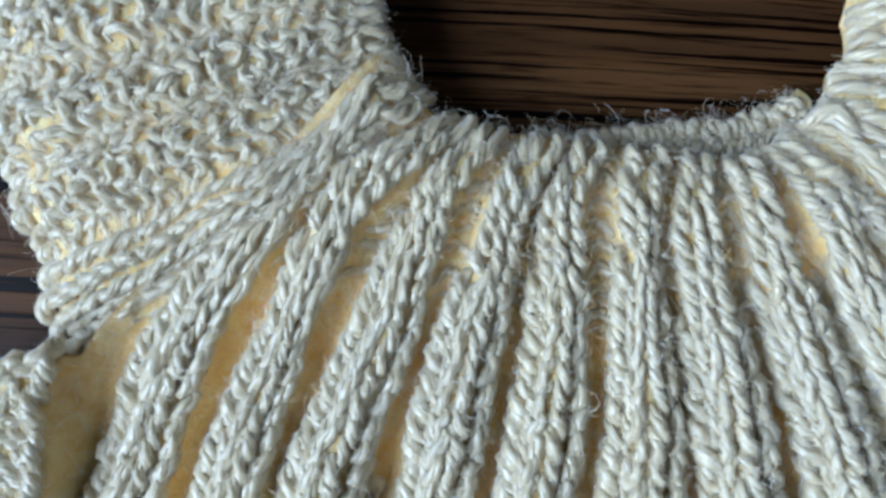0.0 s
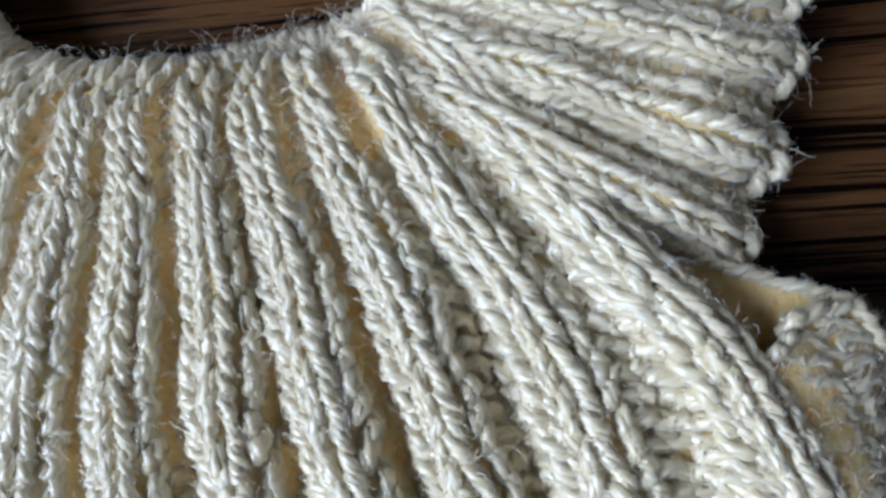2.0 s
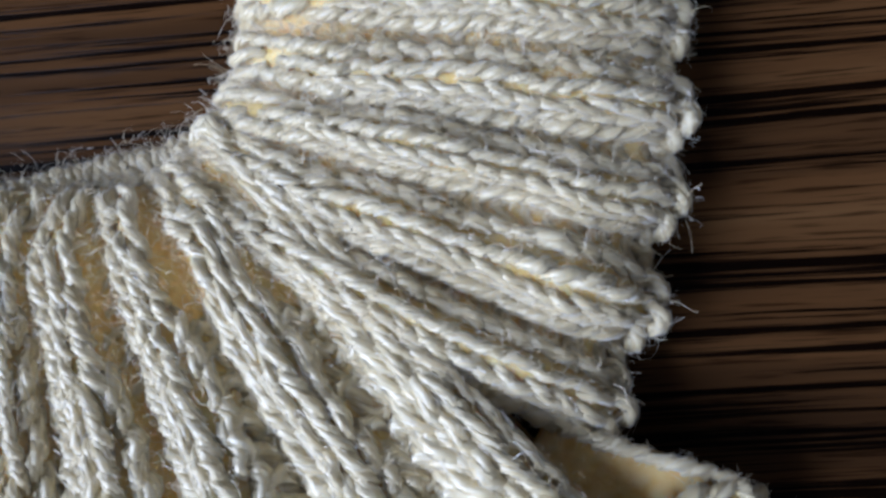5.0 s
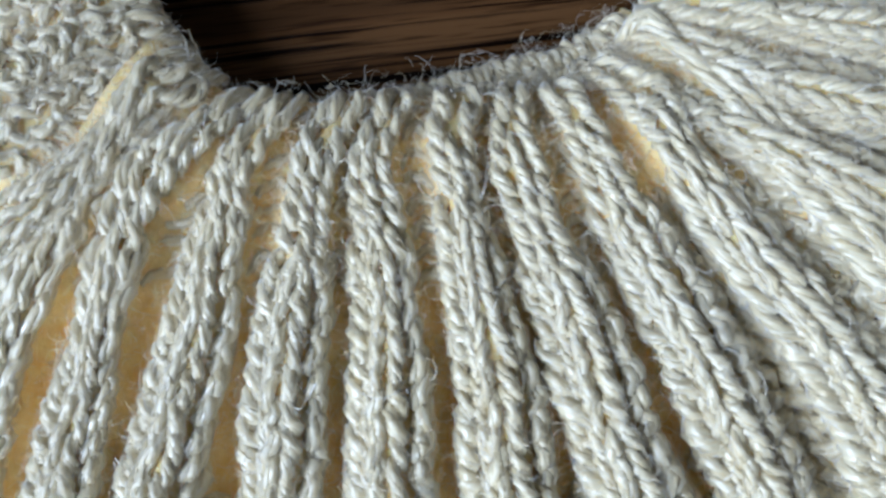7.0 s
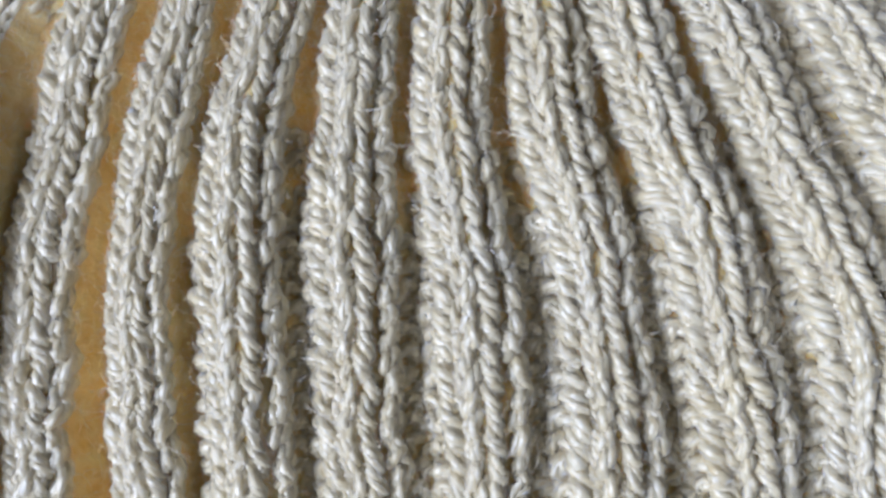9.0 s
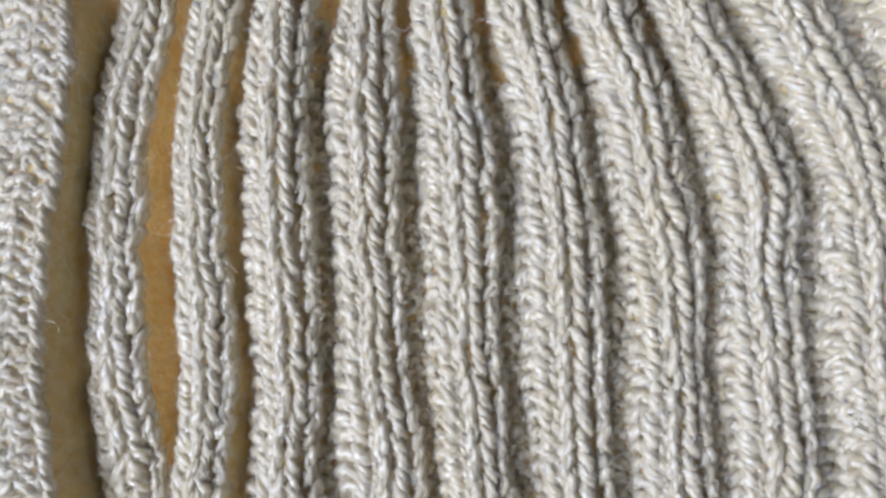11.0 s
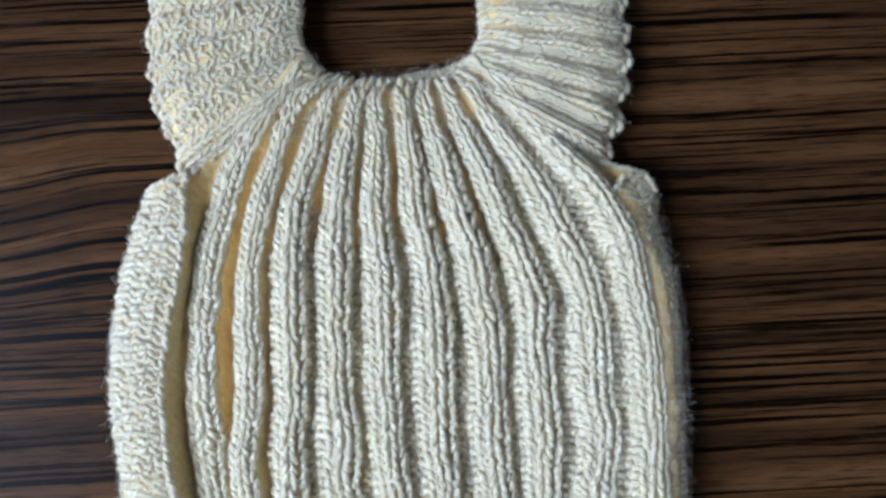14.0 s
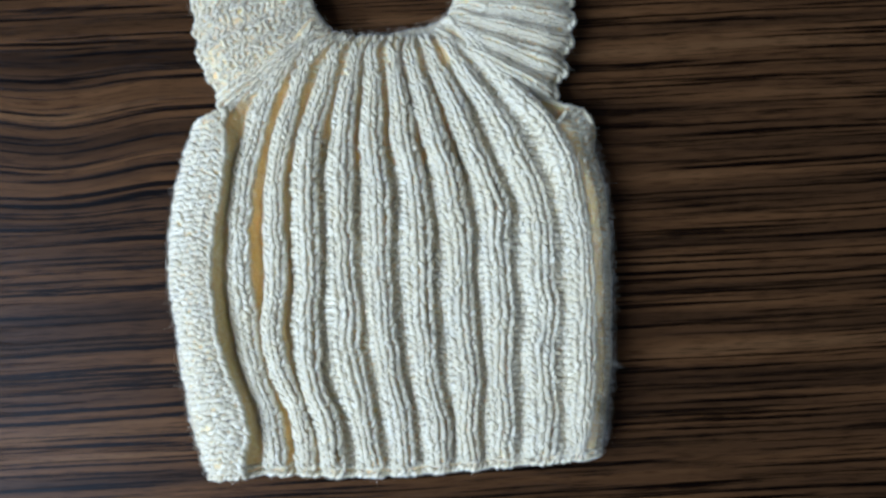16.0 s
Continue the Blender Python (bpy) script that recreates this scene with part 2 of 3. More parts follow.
# stitch shapes: stitches across, rows along (down to the hem), lift in yarn thicknesses
LEG = np.array([(-0.13, -0.80, -0.12), (-0.12, -0.52, 0.18), (-0.08, -0.20, 0.40), (-0.01, 0.14, 0.46), (0.06, 0.48, 0.36), (0.11, 0.78, 0.10)])
LOOP = np.array([(-0.34, 0.42, -0.35), (-0.37, 0.12, 0.18), (-0.22, -0.24, 0.48), (0.04, -0.34, 0.52), (0.26, -0.14, 0.42), (0.38, 0.22, 0.10)])
PURL = np.array([(-0.56, 0.40, -0.30), (-0.46, 0.12, 0.10), (-0.28, -0.14, 0.44), (0.0, -0.24, 0.56), (0.28, -0.14, 0.44),
                 (0.46, 0.12, 0.10), (0.56, 0.40, -0.30)])
DIP = PURL * np.array([1, -1, 0.8])
EDGE = np.array([(-0.55, 0.30, -0.3), (-0.30, 0.10, 0.45), (0.0, -0.05, 0.7), (0.30, -0.15, 0.45), (0.55, -0.30, -0.3)])
MIRROR = np.array([-1, 1, 1])


STRANDS = []                     # kept for the fibres that lie along the yarn


def strands(sheet, us, vs, shape, thick=1.15 * MM, samples=9, plies=3, sides=5, wild=0.042, twist=0.75, seed=1, squash=None, spin=0.0):
    """Twisted yarn along one stitch shape at each (u, v). Returns corners, faces and the strand's own coordinates."""
    g = np.random.default_rng(seed)
    us, vs = np.asarray(us, float), np.asarray(vs, float)
    count = len(us)
    t = np.linspace(0, 1, samples)
    key = np.linspace(0, 1, len(shape))
    bent = shape[None] + g.normal(0, wild, (count,) + shape.shape) * np.array([1, 1, 1.4]) + g.normal(0, wild * 0.8, (count, 1, 3))
    if spin:
        a = g.normal(0, spin, (count, 1))
        bent = np.stack([bent[..., 0] * np.cos(a) - bent[..., 1] * np.sin(a), bent[..., 0] * np.sin(a) + bent[..., 1] * np.cos(a), bent[..., 2]], -1)
    line = spline(key, bent.transpose(1, 0, 2), t).transpose(1, 0, 2)
    width = np.ones(count) if squash is None else squash
    centre, normal = sheet.at(us[:, None] + line[..., 0], vs[:, None] + line[..., 1], line[..., 2] * 2.0 * thick * width[:, None])
    ahead = np.gradient(centre, axis=1)
    ahead /= np.maximum(np.linalg.norm(ahead, axis=-1, keepdims=True), 1e-9)
    side = np.cross(ahead, normal)
    side /= np.maximum(np.linalg.norm(side, axis=-1, keepdims=True), 1e-9)
    up = np.cross(side, ahead)
    size = thick * width[:, None] * g.uniform(0.86, 1.14, (count, 1)) * (0.60 + 0.40 * np.sin(np.pi * np.clip(t, 0.02, 0.98)) ** 0.5)[None]
    start = g.uniform(0, 6.28, (count, 1))
    ring = np.arange(sides) / sides * 2 * np.pi
    co = []
    for p in range(plies):
        turn = start + twist * 2 * np.pi * t[None] * g.uniform(0.85, 1.15, (count, 1)) + p * 2 * np.pi / plies
        off = 0.31 * size
        mid = centre + (np.cos(turn) * off)[..., None] * side + (np.sin(turn) * off)[..., None] * up
        rad = 0.71 * size * g.uniform(0.88, 1.12, (count, 1))
        face = ring[None, None] + turn[..., None]
        co.append(mid[:, :, None] + rad[:, :, None, None] * (np.cos(face)[..., None] * side[:, :, None] + np.sin(face)[..., None] * up[:, :, None]))
    co = np.stack(co, 1)
    k = np.arange(count * plies)[:, None, None] * samples * sides
    i = np.arange(samples - 1)[None, :, None] * sides
    j = np.arange(sides)[None, None]
    j2 = (j + 1) % sides
    quads = np.stack([k + i + j, k + i + j2, k + i + sides + j2, k + i + sides + j], -1).reshape(-1, 4)
    STRANDS.append((centre, side, up, size))
    da = 1.5 / (samples - 1)
    own = g.uniform(0, 400, (count * plies, 1, 1))
    a = own + np.broadcast_to(np.arange(samples - 1)[None, :, None] * da, (count * plies, samples - 1, sides))
    b = np.broadcast_to(np.arange(sides)[None, None] / sides, a.shape)
    uv = np.stack([np.stack([a, b], -1), np.stack([a, b + 1 / sides], -1), np.stack([a + da, b + 1 / sides], -1),
                   np.stack([a + da, b], -1)], 3).reshape(-1, 2)
    return co.reshape(-1, 3), quads, uv


def yarn_part(name, pieces, parent, label=""):
    co, quads, uv, base = [], [], [], 0
    for c, q, w in pieces:
        co.append(c)
        quads.append(q + base)
        uv.append(w)
        base += len(c)
    me = quads_mesh(name, np.concatenate(co), np.concatenate(quads), np.concatenate(uv))
    ob = link_mesh(name, me, YARN, parent)
    return tagged(ob, label, kind="stuff")


def cloth_part(name, sheet, drop, keep, parent, label="", flat=None, step=2):
    """The fabric's own thickness under the stitches, or its flat back layer."""
    if flat is None:
        top = sheet.place - sheet.normal * np.broadcast_to(drop, sheet.place.shape[:2])[..., None]
    else:
        top = sheet.place.copy()
        top[..., 2] = flat
    top = top[::step, ::step].copy()
    top[..., 2] = np.maximum(top[..., 2], 0.0012)
    mask = keep[::step, ::step]
    low = top.copy()
    low[..., 2] = np.maximum(top[..., 2] - 0.0022, 0.0004)
    r, c = mask.shape
    idx = np.arange(r * c).reshape(r, c)
    ok = mask[:-1, :-1] & mask[1:, :-1] & mask[:-1, 1:] & mask[1:, 1:]
    q = np.stack([idx[:-1, :-1], idx[:-1, 1:], idx[1:, 1:], idx[1:, :-1]], -1)[ok]
    me = quads_mesh(name, np.concatenate([top.reshape(-1, 3), low.reshape(-1, 3)]), np.concatenate([q, q[:, ::-1] + r * c]))
    ob = link_mesh(name, me, BOUNCE_FELT, parent)
    return tagged(ob, label) if label else ob


def neck_x(y, side):
    """Half-round neck opening with a flat bottom."""
    return (-3.7 + side * 35.8 * np.maximum(1 - (np.abs(y - 146.0) / 34.0) ** 4, 0) ** 0.25)


# --- front: columns of stitches run from the neck to the hem; ribs of two knit stitches, grooves of two purl
ROWS, WIDE = 56, 49
keys = [0, 5, 6.4, 8, 12, 16, 20, 24, 28, 32, 36, 40, 44, 46.6, 49]
levels, across = [], []


def level(y, *xs):
    levels.append(y)
    across.append(xs)


level(111.5, -38, -36, -34.5, -30.2, -24.2, -18.3, -11.5, -4.1, 3.5, 10.3, 17.2, 23.8, 29.0, 31, 33)
level(104.5, -49, -44, -41.5, -38.0, -30.6, -23.2, -15.2, -7.2, 2.2, 10.5, 19.6, 27.8, 37.5, 42, 45)
level(92.4, -66, -58, -54, -49.8, -39.6, -28.2, -17.0, -7.0, 3.6, 13.8, 24.6, 35.3, 50.5, 57, 61)
level(72.3, -90, -78, -71.5, -62.2, -48.0, -34.3, -19.8, -6.8, 7.2, 20.6, 36.0, 52.2, 73.0, 84, 102)
level(52.5, -101.5, -78, -73.8, -67.3, -51.9, -37.0, -21.8, -6.0, 9.6, 26.9, 44.0, 62.0, 85.0, 95, 107.5)
level(41.7, -104.5, -78.8, -75.3, -69.0, -53.0, -37.8, -20.8, -3.5, 13.2, 31.2, 49.2, 68.5, 89.0, 99, 110.5)
level(-12.7, -106.5, -82.5, -77.5, -68.5, -52.0, -35.3, -17.7, 0.5, 19.5, 38.5, 56.8, 78.6, 98.5, 105.5, 114.5)
level(-53.0, -99, -73.5, -69, -60.9, -48.3, -33.2, -13.3, 5.0, 22.5, 42.1, 58.9, 79.1, 98.8, 106, 114.3)
level(-79.4, -93.5, -62.5, -58, -51.0, -36.3, -23.8, -6.4, 11.0, 28.4, 43.2, 59.2, 79.4, 97.8, 104.5, 112.8)
level(-104.5, -83, -63.5, -56, -47.5, -33.0, -18.5, -2.5, 14.5, 31.0, 46.0, 61.5, 79.5, 96.5, 102, 109.0)

row_of = (111.5 - np.array(levels)) / 216.0 * ROWS
vv, uu = np.arange(0, ROWS * 4 + 1) / 4.0, np.arange(0, WIDE * 4 + 1) / 4.0
front_x = spline(row_of, np.array(across), vv)
# ribs are wider than the grooves between them
inside = np.clip((uu - 6.0) / 1.5, 0, 1) * np.clip((46.0 - uu) / 1.5, 0, 1)
drawn_in = uu + inside * 0.06 * np.sin((uu - 8.0) / 4.0 * 2 * np.pi)
front_x = spline(keys, front_x.T, drawn_in).T
front_y = np.repeat((111.5 - vv / ROWS * 216.0)[:, None], len(uu), 1)
# the neck edge dips in a round, the hem slants up to one side
rim = 146.0 - 34.0 * np.maximum(1 - (np.abs(front_x + 3.7) / 35.8) ** 4, 0.02) ** 0.25
front_y += np.clip(rim - 112.5, 0, 12) * np.clip(1 - (vv / 9.0), 0, 1)[:, None] ** 1.2
hem_lift = np.where(front_x > 0, np.clip(front_x / 109.0, 0, 1.1) ** 1.2 * 9.5, 0) - np.clip((-60 - front_x) / 24.0, 0, 1) * 2.5
front_y += hem_lift * (np.clip(vv - 30, 0, None) / 26.0)[:, None] ** 1.5 + 0.02 * front_x * np.clip(vv / 18.0, 0, 1)[:, None]
# height: puffed body, deep fold beside the side panel, ribs proud of grooves
hx = [0, 0.35, 0.9, 1.8, 3.0, 4.3, 5.0, 5.5, 6.2, 7.0, 8.5, 12, 16, 24, 36, 42, 44.5, 45.6, 46.8, 48, 48.6, 49]
hz = [1.8, 8.0, 13.5, 17.5, 19.4, 19.6, 18.6, 15.0, 10.5, 10.5, 11.8, 14.0, 16.5, 17.5, 17.0, 19.1, 20.6, 20.2, 18.0, 13.0, 7.5, 1.8]
height = np.repeat(np.interp(uu, hx, hz)[None], len(vv), 0)
yoke = np.clip((vv - 2) / 14.0, 0, 1)[:, None]
height = 15.0 * (1 - yoke) + height * yoke
rib_wave = np.cos((uu - 8.0) / 4.0 * 2 * np.pi)
rib_wave = np.sign(rib_wave) * np.abs(rib_wave) ** 0.7
height += rib_wave[None] * inside[None] * (1.9 + 1.7 * yoke - 1.5 * np.clip((vv - 14) / 14.0, 0, 1)[:, None] * np.clip((uu - 15) / 4, 0, 1)[None]) * (1 - 0.45 * np.clip((uu - 38) / 3, 0, 1))[None]
height -= 3.2 * np.exp(-((uu - 10.0) / 0.7) ** 2)[None] * yoke
height += soft_noise(height.shape, (22, 10), 3) * 0.9
height -= np.clip(1 - vv / 2.2, 0, 1)[:, None] ** 1.5 * 5.0
height -= np.clip((vv - (ROWS - 2.5)) / 2.5, 0, 1)[:, None] ** 2 * np.clip(height - 7.0, 0, 20) * 0.55
height = np.maximum(height, 1.6)
front_x += np.clip(0.9 - uu, 0, 1)[None] * 2.2 - np.clip(uu - 48.2, 0, 1)[None] * 2.2
front_x += soft_noise(front_x.shape, (18, 9), 5) * 1.2 * inside[None] + soft_noise(front_x.shape, (6, 5), 15) * 0.5
front = Sheet(np.stack([front_x, front_y, height], -1) * MM, WIDE, ROWS)
left_top = 62.0


def panel_top(u):
    """Upper edge of the side panel at the armhole: a low front lip, then up round the back."""
    return np.interp(u, [45.4, 46.2, 47.0, 48.0, 49.0], [68.0, 68.0, 72.0, 75.0, 71.0])


def drawn(u, v):
    y = front.sample(front.place, np.array([u]), np.array([v]))[0, 1] / MM
    return not ((u < 5.3 and y > left_top + u * 1.7) or (u > 45.4 and y > panel_top(u)))


vest = tagged(new("knitted_vest"), "cream hand-knitted ribbed baby vest lying flat on a table", "baby vest")
keep = np.ones(front_x.shape, bool)
keep[(uu[None] < 5.3) & (front_y > left_top + uu[None] * 1.7)] = False
keep[(uu[None] > 45.2) & (front_y > panel_top(uu)[None])] = False
# lining stands higher in the grooves, where its painted bounce colour shows
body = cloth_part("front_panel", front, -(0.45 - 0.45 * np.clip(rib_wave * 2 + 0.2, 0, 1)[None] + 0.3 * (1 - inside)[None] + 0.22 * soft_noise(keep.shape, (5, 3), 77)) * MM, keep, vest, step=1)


PITCH = 0.86                     # rows of yarn are set wider than the sheet's own rows


def column(sheet, u, shape, ok, seed, v0=0.0, v1=99.0, pitch=PITCH, shift=0.0, least=0.78, **more):
    """Stitches one below another along a column; squeezed where the column is narrow."""
    vs = np.arange(v0 + pitch * (0.5 + shift), min(v1, sheet.rows - 0.2), pitch)
    vs = np.array([v for v in vs if ok(u, v)])
    if not len(vs):
        return []
    us = np.full(len(vs), float(u))
    gap = np.linalg.norm(sheet.sample(sheet.place, us + 0.4, vs) - sheet.sample(sheet.place, us - 0.4, vs), axis=-1) / 0.8
    return [strands(sheet, us, vs, shape * np.array([1.0, pitch, 1.0]), squash=np.clip(gap / (4.4 * MM), least, 1.42), seed=seed, **more)]


def rib_stitches(sheet, middle, ok, seed, split, spread=1.0, end=99.0):
    """A rib: one chain of stitches at the yoke, two side by side below it."""
    m, w = middle, spread
    out = []
    for k, (d, thick) in enumerate(((-0.62, 1.24), (-0.02, 1.0), (0.58, 1.10))):
        out += column(sheet, m + d * w, LEG * np.array([1.3, 1, 1]), ok, seed + 50 + k, 0.3 if k != 1 else 1.8, split + 0.4 * k - 0.2, shift=0.3 * k, least=0.92, thick=thick * MM)
    for k, (d, shape, thick, shift) in enumerate(((-0.92, LEG, 1.20, 0.0), (-0.34, LEG * MIRROR * np.array([0.9, 1.05, 1]), 1.06, 0.0),
                                                  (0.24, LEG * np.array([0.9, 1, 1]), 1.12, 0.45), (0.80, LEG * MIRROR * np.array([0.9, 1, 1]), 1.08, 0.45))):
        out += column(sheet, m + d * w, shape, ok, seed + 2 + k, split - 0.3 * (k % 2), end, shift=shift, thick=thick * MM)
    # a sunk strand closes the joint inside a broad rib
    out += column(sheet, m - 0.62 * w, LEG * np.array([0.6, 1, 0.45]), ok, seed + 8, split, end, shift=0.6, thick=0.95 * MM, samples=7)
    return out


def low_down(u, v):
    return v > 13 + 7 * (math.sin(u * 12.9 + v * 78.2) * 437.58 % 1.0) and drawn(u, v)


def sunk(u, v):
    return v > 5 and drawn(u, v)


for n in range(10):
    m = 8 + 4 * n
    pieces = rib_stitches(front, m, drawn, 20 + 100 * n, 5.2 + 1.1 * math.sin(n * 2.3), 0.82 if n < 2 else 0.98, ROWS - 1.3)
    # heads of the next purl stitches curl out along one flank
    if n > 1:
        pieces += column(front, m - 1.30, LOOP, low_down, 26 + 10 * n, shift=0.25, thick=1.15 * MM, wild=0.07)
    yarn_part("rib", pieces, body)
    if n < 9:
        pieces = []
        if n < 7:
            for k, d in enumerate((1.42, 1.92, 2.38) if n > 1 else ()):
                pieces += column(front, m + d, PURL * np.array([0.62, 0.9, 0.55]), low_down, 300 + 10 * n + k, 0.0, ROWS - 1.0, pitch=PITCH,
                                 shift=0.5 * (k % 2), thick=1.05 * MM, wild=0.06, least=0.75, spin=0.25)
            pieces += column(front, m + 2, PURL * np.array([1.6, 1, 0.2]), drawn, 390 + n, 0.3, 7.0, thick=1.1 * MM, wild=0.08, least=0.8)
        else:
            for k, d in enumerate((1.25, 1.75, 2.25, 2.7)):
                pieces += column(front, m + d, (DIP if k % 2 else PURL) * np.array([0.8, 1, 0.8]), sunk, 300 + 10 * n + k, pitch=PITCH,
                                 shift=0.5 * (k % 2), thick=1.06 * MM, wild=0.06, least=0.65, spin=0.3)
        yarn_part("purl_groove", pieces, body)
pieces = []
for k, u in enumerate(np.arange(0.35, 4.5, 0.58)):
    pieces += column(front, u, (DIP if k % 2 else PURL) * np.array([0.72, 1.1, 0.55]), drawn, 600 + k, pitch=PITCH * 0.86, shift=(k * 0.37) % 1.0, thick=1.12 * MM, wild=0.07, spin=0.3)
pieces += column(front, 4.85, LEG, drawn, 640, thick=1.25 * MM)
yarn_part("side_panel", pieces, body, "bumpy purl side panel, puffed and turned under")
pieces = []
# small sunk stitches: the lining's painted gold gives this side its shaded tone
for k, u in enumerate(np.arange(45.8, 48.9, 0.55)):
    pieces += column(front, u, (DIP if k % 2 else PURL) * np.array([0.75, 1.1, 0.22]), drawn, 660 + k, pitch=PITCH * 0.9, shift=0.5 * (k % 2), thick=0.72 * MM, wild=0.07, spin=0.3)
yarn_part("side_panel", pieces, body, "bumpy purl side panel turned under")
hem_u = np.arange(0.3, WIDE, 0.66)
yarn_part("hem_edge", [strands(front, hem_u, np.full(len(hem_u), ROWS - 0.15), EDGE * np.array([0.9, 0.8, 1]), thick=1.40 * MM, seed=71),
                       strands(front, hem_u + 0.3, np.full(len(hem_u), ROWS - 0.95), PURL * np.array([0.75, 0.7, 0.6]), thick=1.15 * MM, seed=73)],
          body, "beaded cast-on edge")
RIM = np.array([(-0.16, -0.35, -0.5), (-0.12, -0.05, 0.35), (-0.02, 0.45, 0.75), (0.08, 1.0, 0.55), (0.14, 1.5, -0.1)])
neck_u = np.sort(np.concatenate([8 + 4 * np.arange(10) + d for d in (-0.55, 0.45)]))
yarn_part("neck_edge", [strands(front, neck_u, np.full(len(neck_u), 0.1) + rng.normal(0, 0.1, len(neck_u)), RIM * np.array([1.8, 0.8, 0.7]), thick=1.15 * MM, samples=14,
                                seed=72, wild=0.09, squash=np.where((neck_u - 10) % 4 > 2, 0.85, 1.0))], body, "cast-off neck edge")


# --- sleeve caps: ribs fan out from the neck over the shoulders
def sleeve(side, neck_y, edge_x, edge_y, stitches, rows, seed, relief):
    su, sv = np.arange(0, stitches * 4 + 1) / 4.0, np.arange(0, rows * 4 + 1) / 4.0
    a = np.linspace(0, stitches, len(edge_x))
    ny = spline(np.linspace(0, stitches, len(neck_y)), np.array(neck_y, float), su)
    nx = neck_x(ny, side)
    ex, ey = spline(a, np.array(edge_x, float), su), spline(a, np.array(edge_y, float), su)
    tips = np.cos((su - 2.0) / 4.0 * 2 * np.pi) * 1.8 * (1.0 if relief > 1.5 else 0.6)
    ex, ey = ex + side * tips * 0.8, ey - tips * 0.5
    b = (sv / rows)[:, None]
    x, y = nx[None] * (1 - b) + ex[None] * b, ny[None] * (1 - b) + ey[None] * b
    y = y - 2.5 * np.sin(np.pi * b) * np.clip(1 - su / stitches, 0, 1)[None] * 0.6
    z = np.interp(sv, [0, 1.5, 4, rows * 0.5, rows - 3, rows - 1, rows], [10, 13.5, 15.5, 16.5, 15.5, 12.5, 7.0])[:, None] * np.ones(len(su))[None]
    z *= np.clip((stitches - su) / 5, 0, 1)[None] ** 0.5 * 0.8 + 0.2
    z -= np.clip(1 - su / 1.5, 0, 1)[None] * np.clip(b * 1.6 - 0.5, 0, 1) * (4.0 if side > 0 else 1.0)
    wave = np.cos((su - 2.0) / 4.0 * 2 * np.pi)
    z += wave[None] * relief * (0.5 + 0.5 * np.sin(np.pi * np.clip(b, 0, 1)))
    z += soft_noise(z.shape, (14, 9), seed) * 1.1
    x = x + soft_noise(x.shape, (9, 7), seed + 1) * 0.8
    y = y + soft_noise(x.shape, (9, 7), seed + 2) * 0.8
    sheet = Sheet(np.stack([x, y, np.maximum(z, 1.8)], -1) * MM, stitches, rows)
    everywhere = np.ones(x.shape, bool)
    # raised between the ribs, showing the gold put in for bounced light
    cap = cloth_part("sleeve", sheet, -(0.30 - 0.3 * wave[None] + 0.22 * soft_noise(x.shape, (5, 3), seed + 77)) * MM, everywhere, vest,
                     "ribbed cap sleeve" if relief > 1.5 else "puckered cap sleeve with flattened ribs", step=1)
    pick, bare = np.random.default_rng(seed + 9), soft_noise(x.shape, (9, 7), seed + 40)

    def anywhere(u, v):
        return True

    def patchy(u, v):
        return bare[min(int(v * 4), len(bare) - 1), min(int(u * 4), bare.shape[1] - 1)] < 0.75 + 0.5 * pick.uniform()

    for n in range(stitches // 4):
        plain_rib = relief > 1.5 or n < 1
        pieces = []
        if plain_rib:
            yarn_part("rib", rib_stitches(sheet, 2 + 4 * n, anywhere, seed + 100 * n + 10, 4.0 + 0.8 * math.sin(n * 2.9), 1.25), cap)
            for k, d in enumerate((0.05, 3.85)):
                pieces += column(sheet, d + 4 * n, PURL * np.array([1.2, 1, 0.4]), anywhere, seed + 100 + 2 * n + k, 3.0, thick=1.1 * MM, wild=0.08, least=0.6)
        else:
            for k in range(5):
                pieces += column(sheet, 0.4 + 4 * n + k * 0.8, (DIP if k % 2 else PURL) * np.array([0.95, 1.1, 0.8]), patchy, seed + 100 + 5 * n + k,
                                 pitch=0.9, shift=(k * 0.37 + n * 0.23) % 1.0, thick=1.16 * MM, wild=0.09, spin=0.8)
        yarn_part("purl_groove" if plain_rib else "rib", pieces, cap)
    eu = np.arange(0.4, stitches, 0.9)
    yarn_part("sleeve_edge", [strands(sheet, eu, np.full(len(eu), rows - 0.2), EDGE * np.array([0.9, 1.1, 1.1]), thick=1.35 * MM, samples=12, seed=seed + 70)],
              cap, "bound sleeve edge")
    yarn_part("neck_edge", [strands(sheet, eu, np.full(len(eu), 0.1), RIM * np.array([2.0, 0.8, 1.0]), samples=14, seed=seed + 71,
                                    squash=np.full(len(eu), 0.8))], cap)
    return sheet


right_sleeve = sleeve(1, (113.5, 116.5, 121.5, 127, 134.5, 144, 155, 166), (79.5, 85, 88.5, 90.5, 91, 91, 89, 86),
                                 (77.5, 89.5, 103.5, 116, 128, 141, 154, 166), 28, 16, 200, 2.2)
left_sleeve = sleeve(-1, (114.5, 117.5, 122, 129, 137, 146, 155, 165), (-79.5, -86, -92, -96.5, -98, -98.5, -97, -91),
                               (65.5, 83, 95, 107, 121, 136, 151, 166), 28, 17, 300, 1.2)

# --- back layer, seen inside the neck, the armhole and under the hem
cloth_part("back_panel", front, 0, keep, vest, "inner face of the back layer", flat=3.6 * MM)
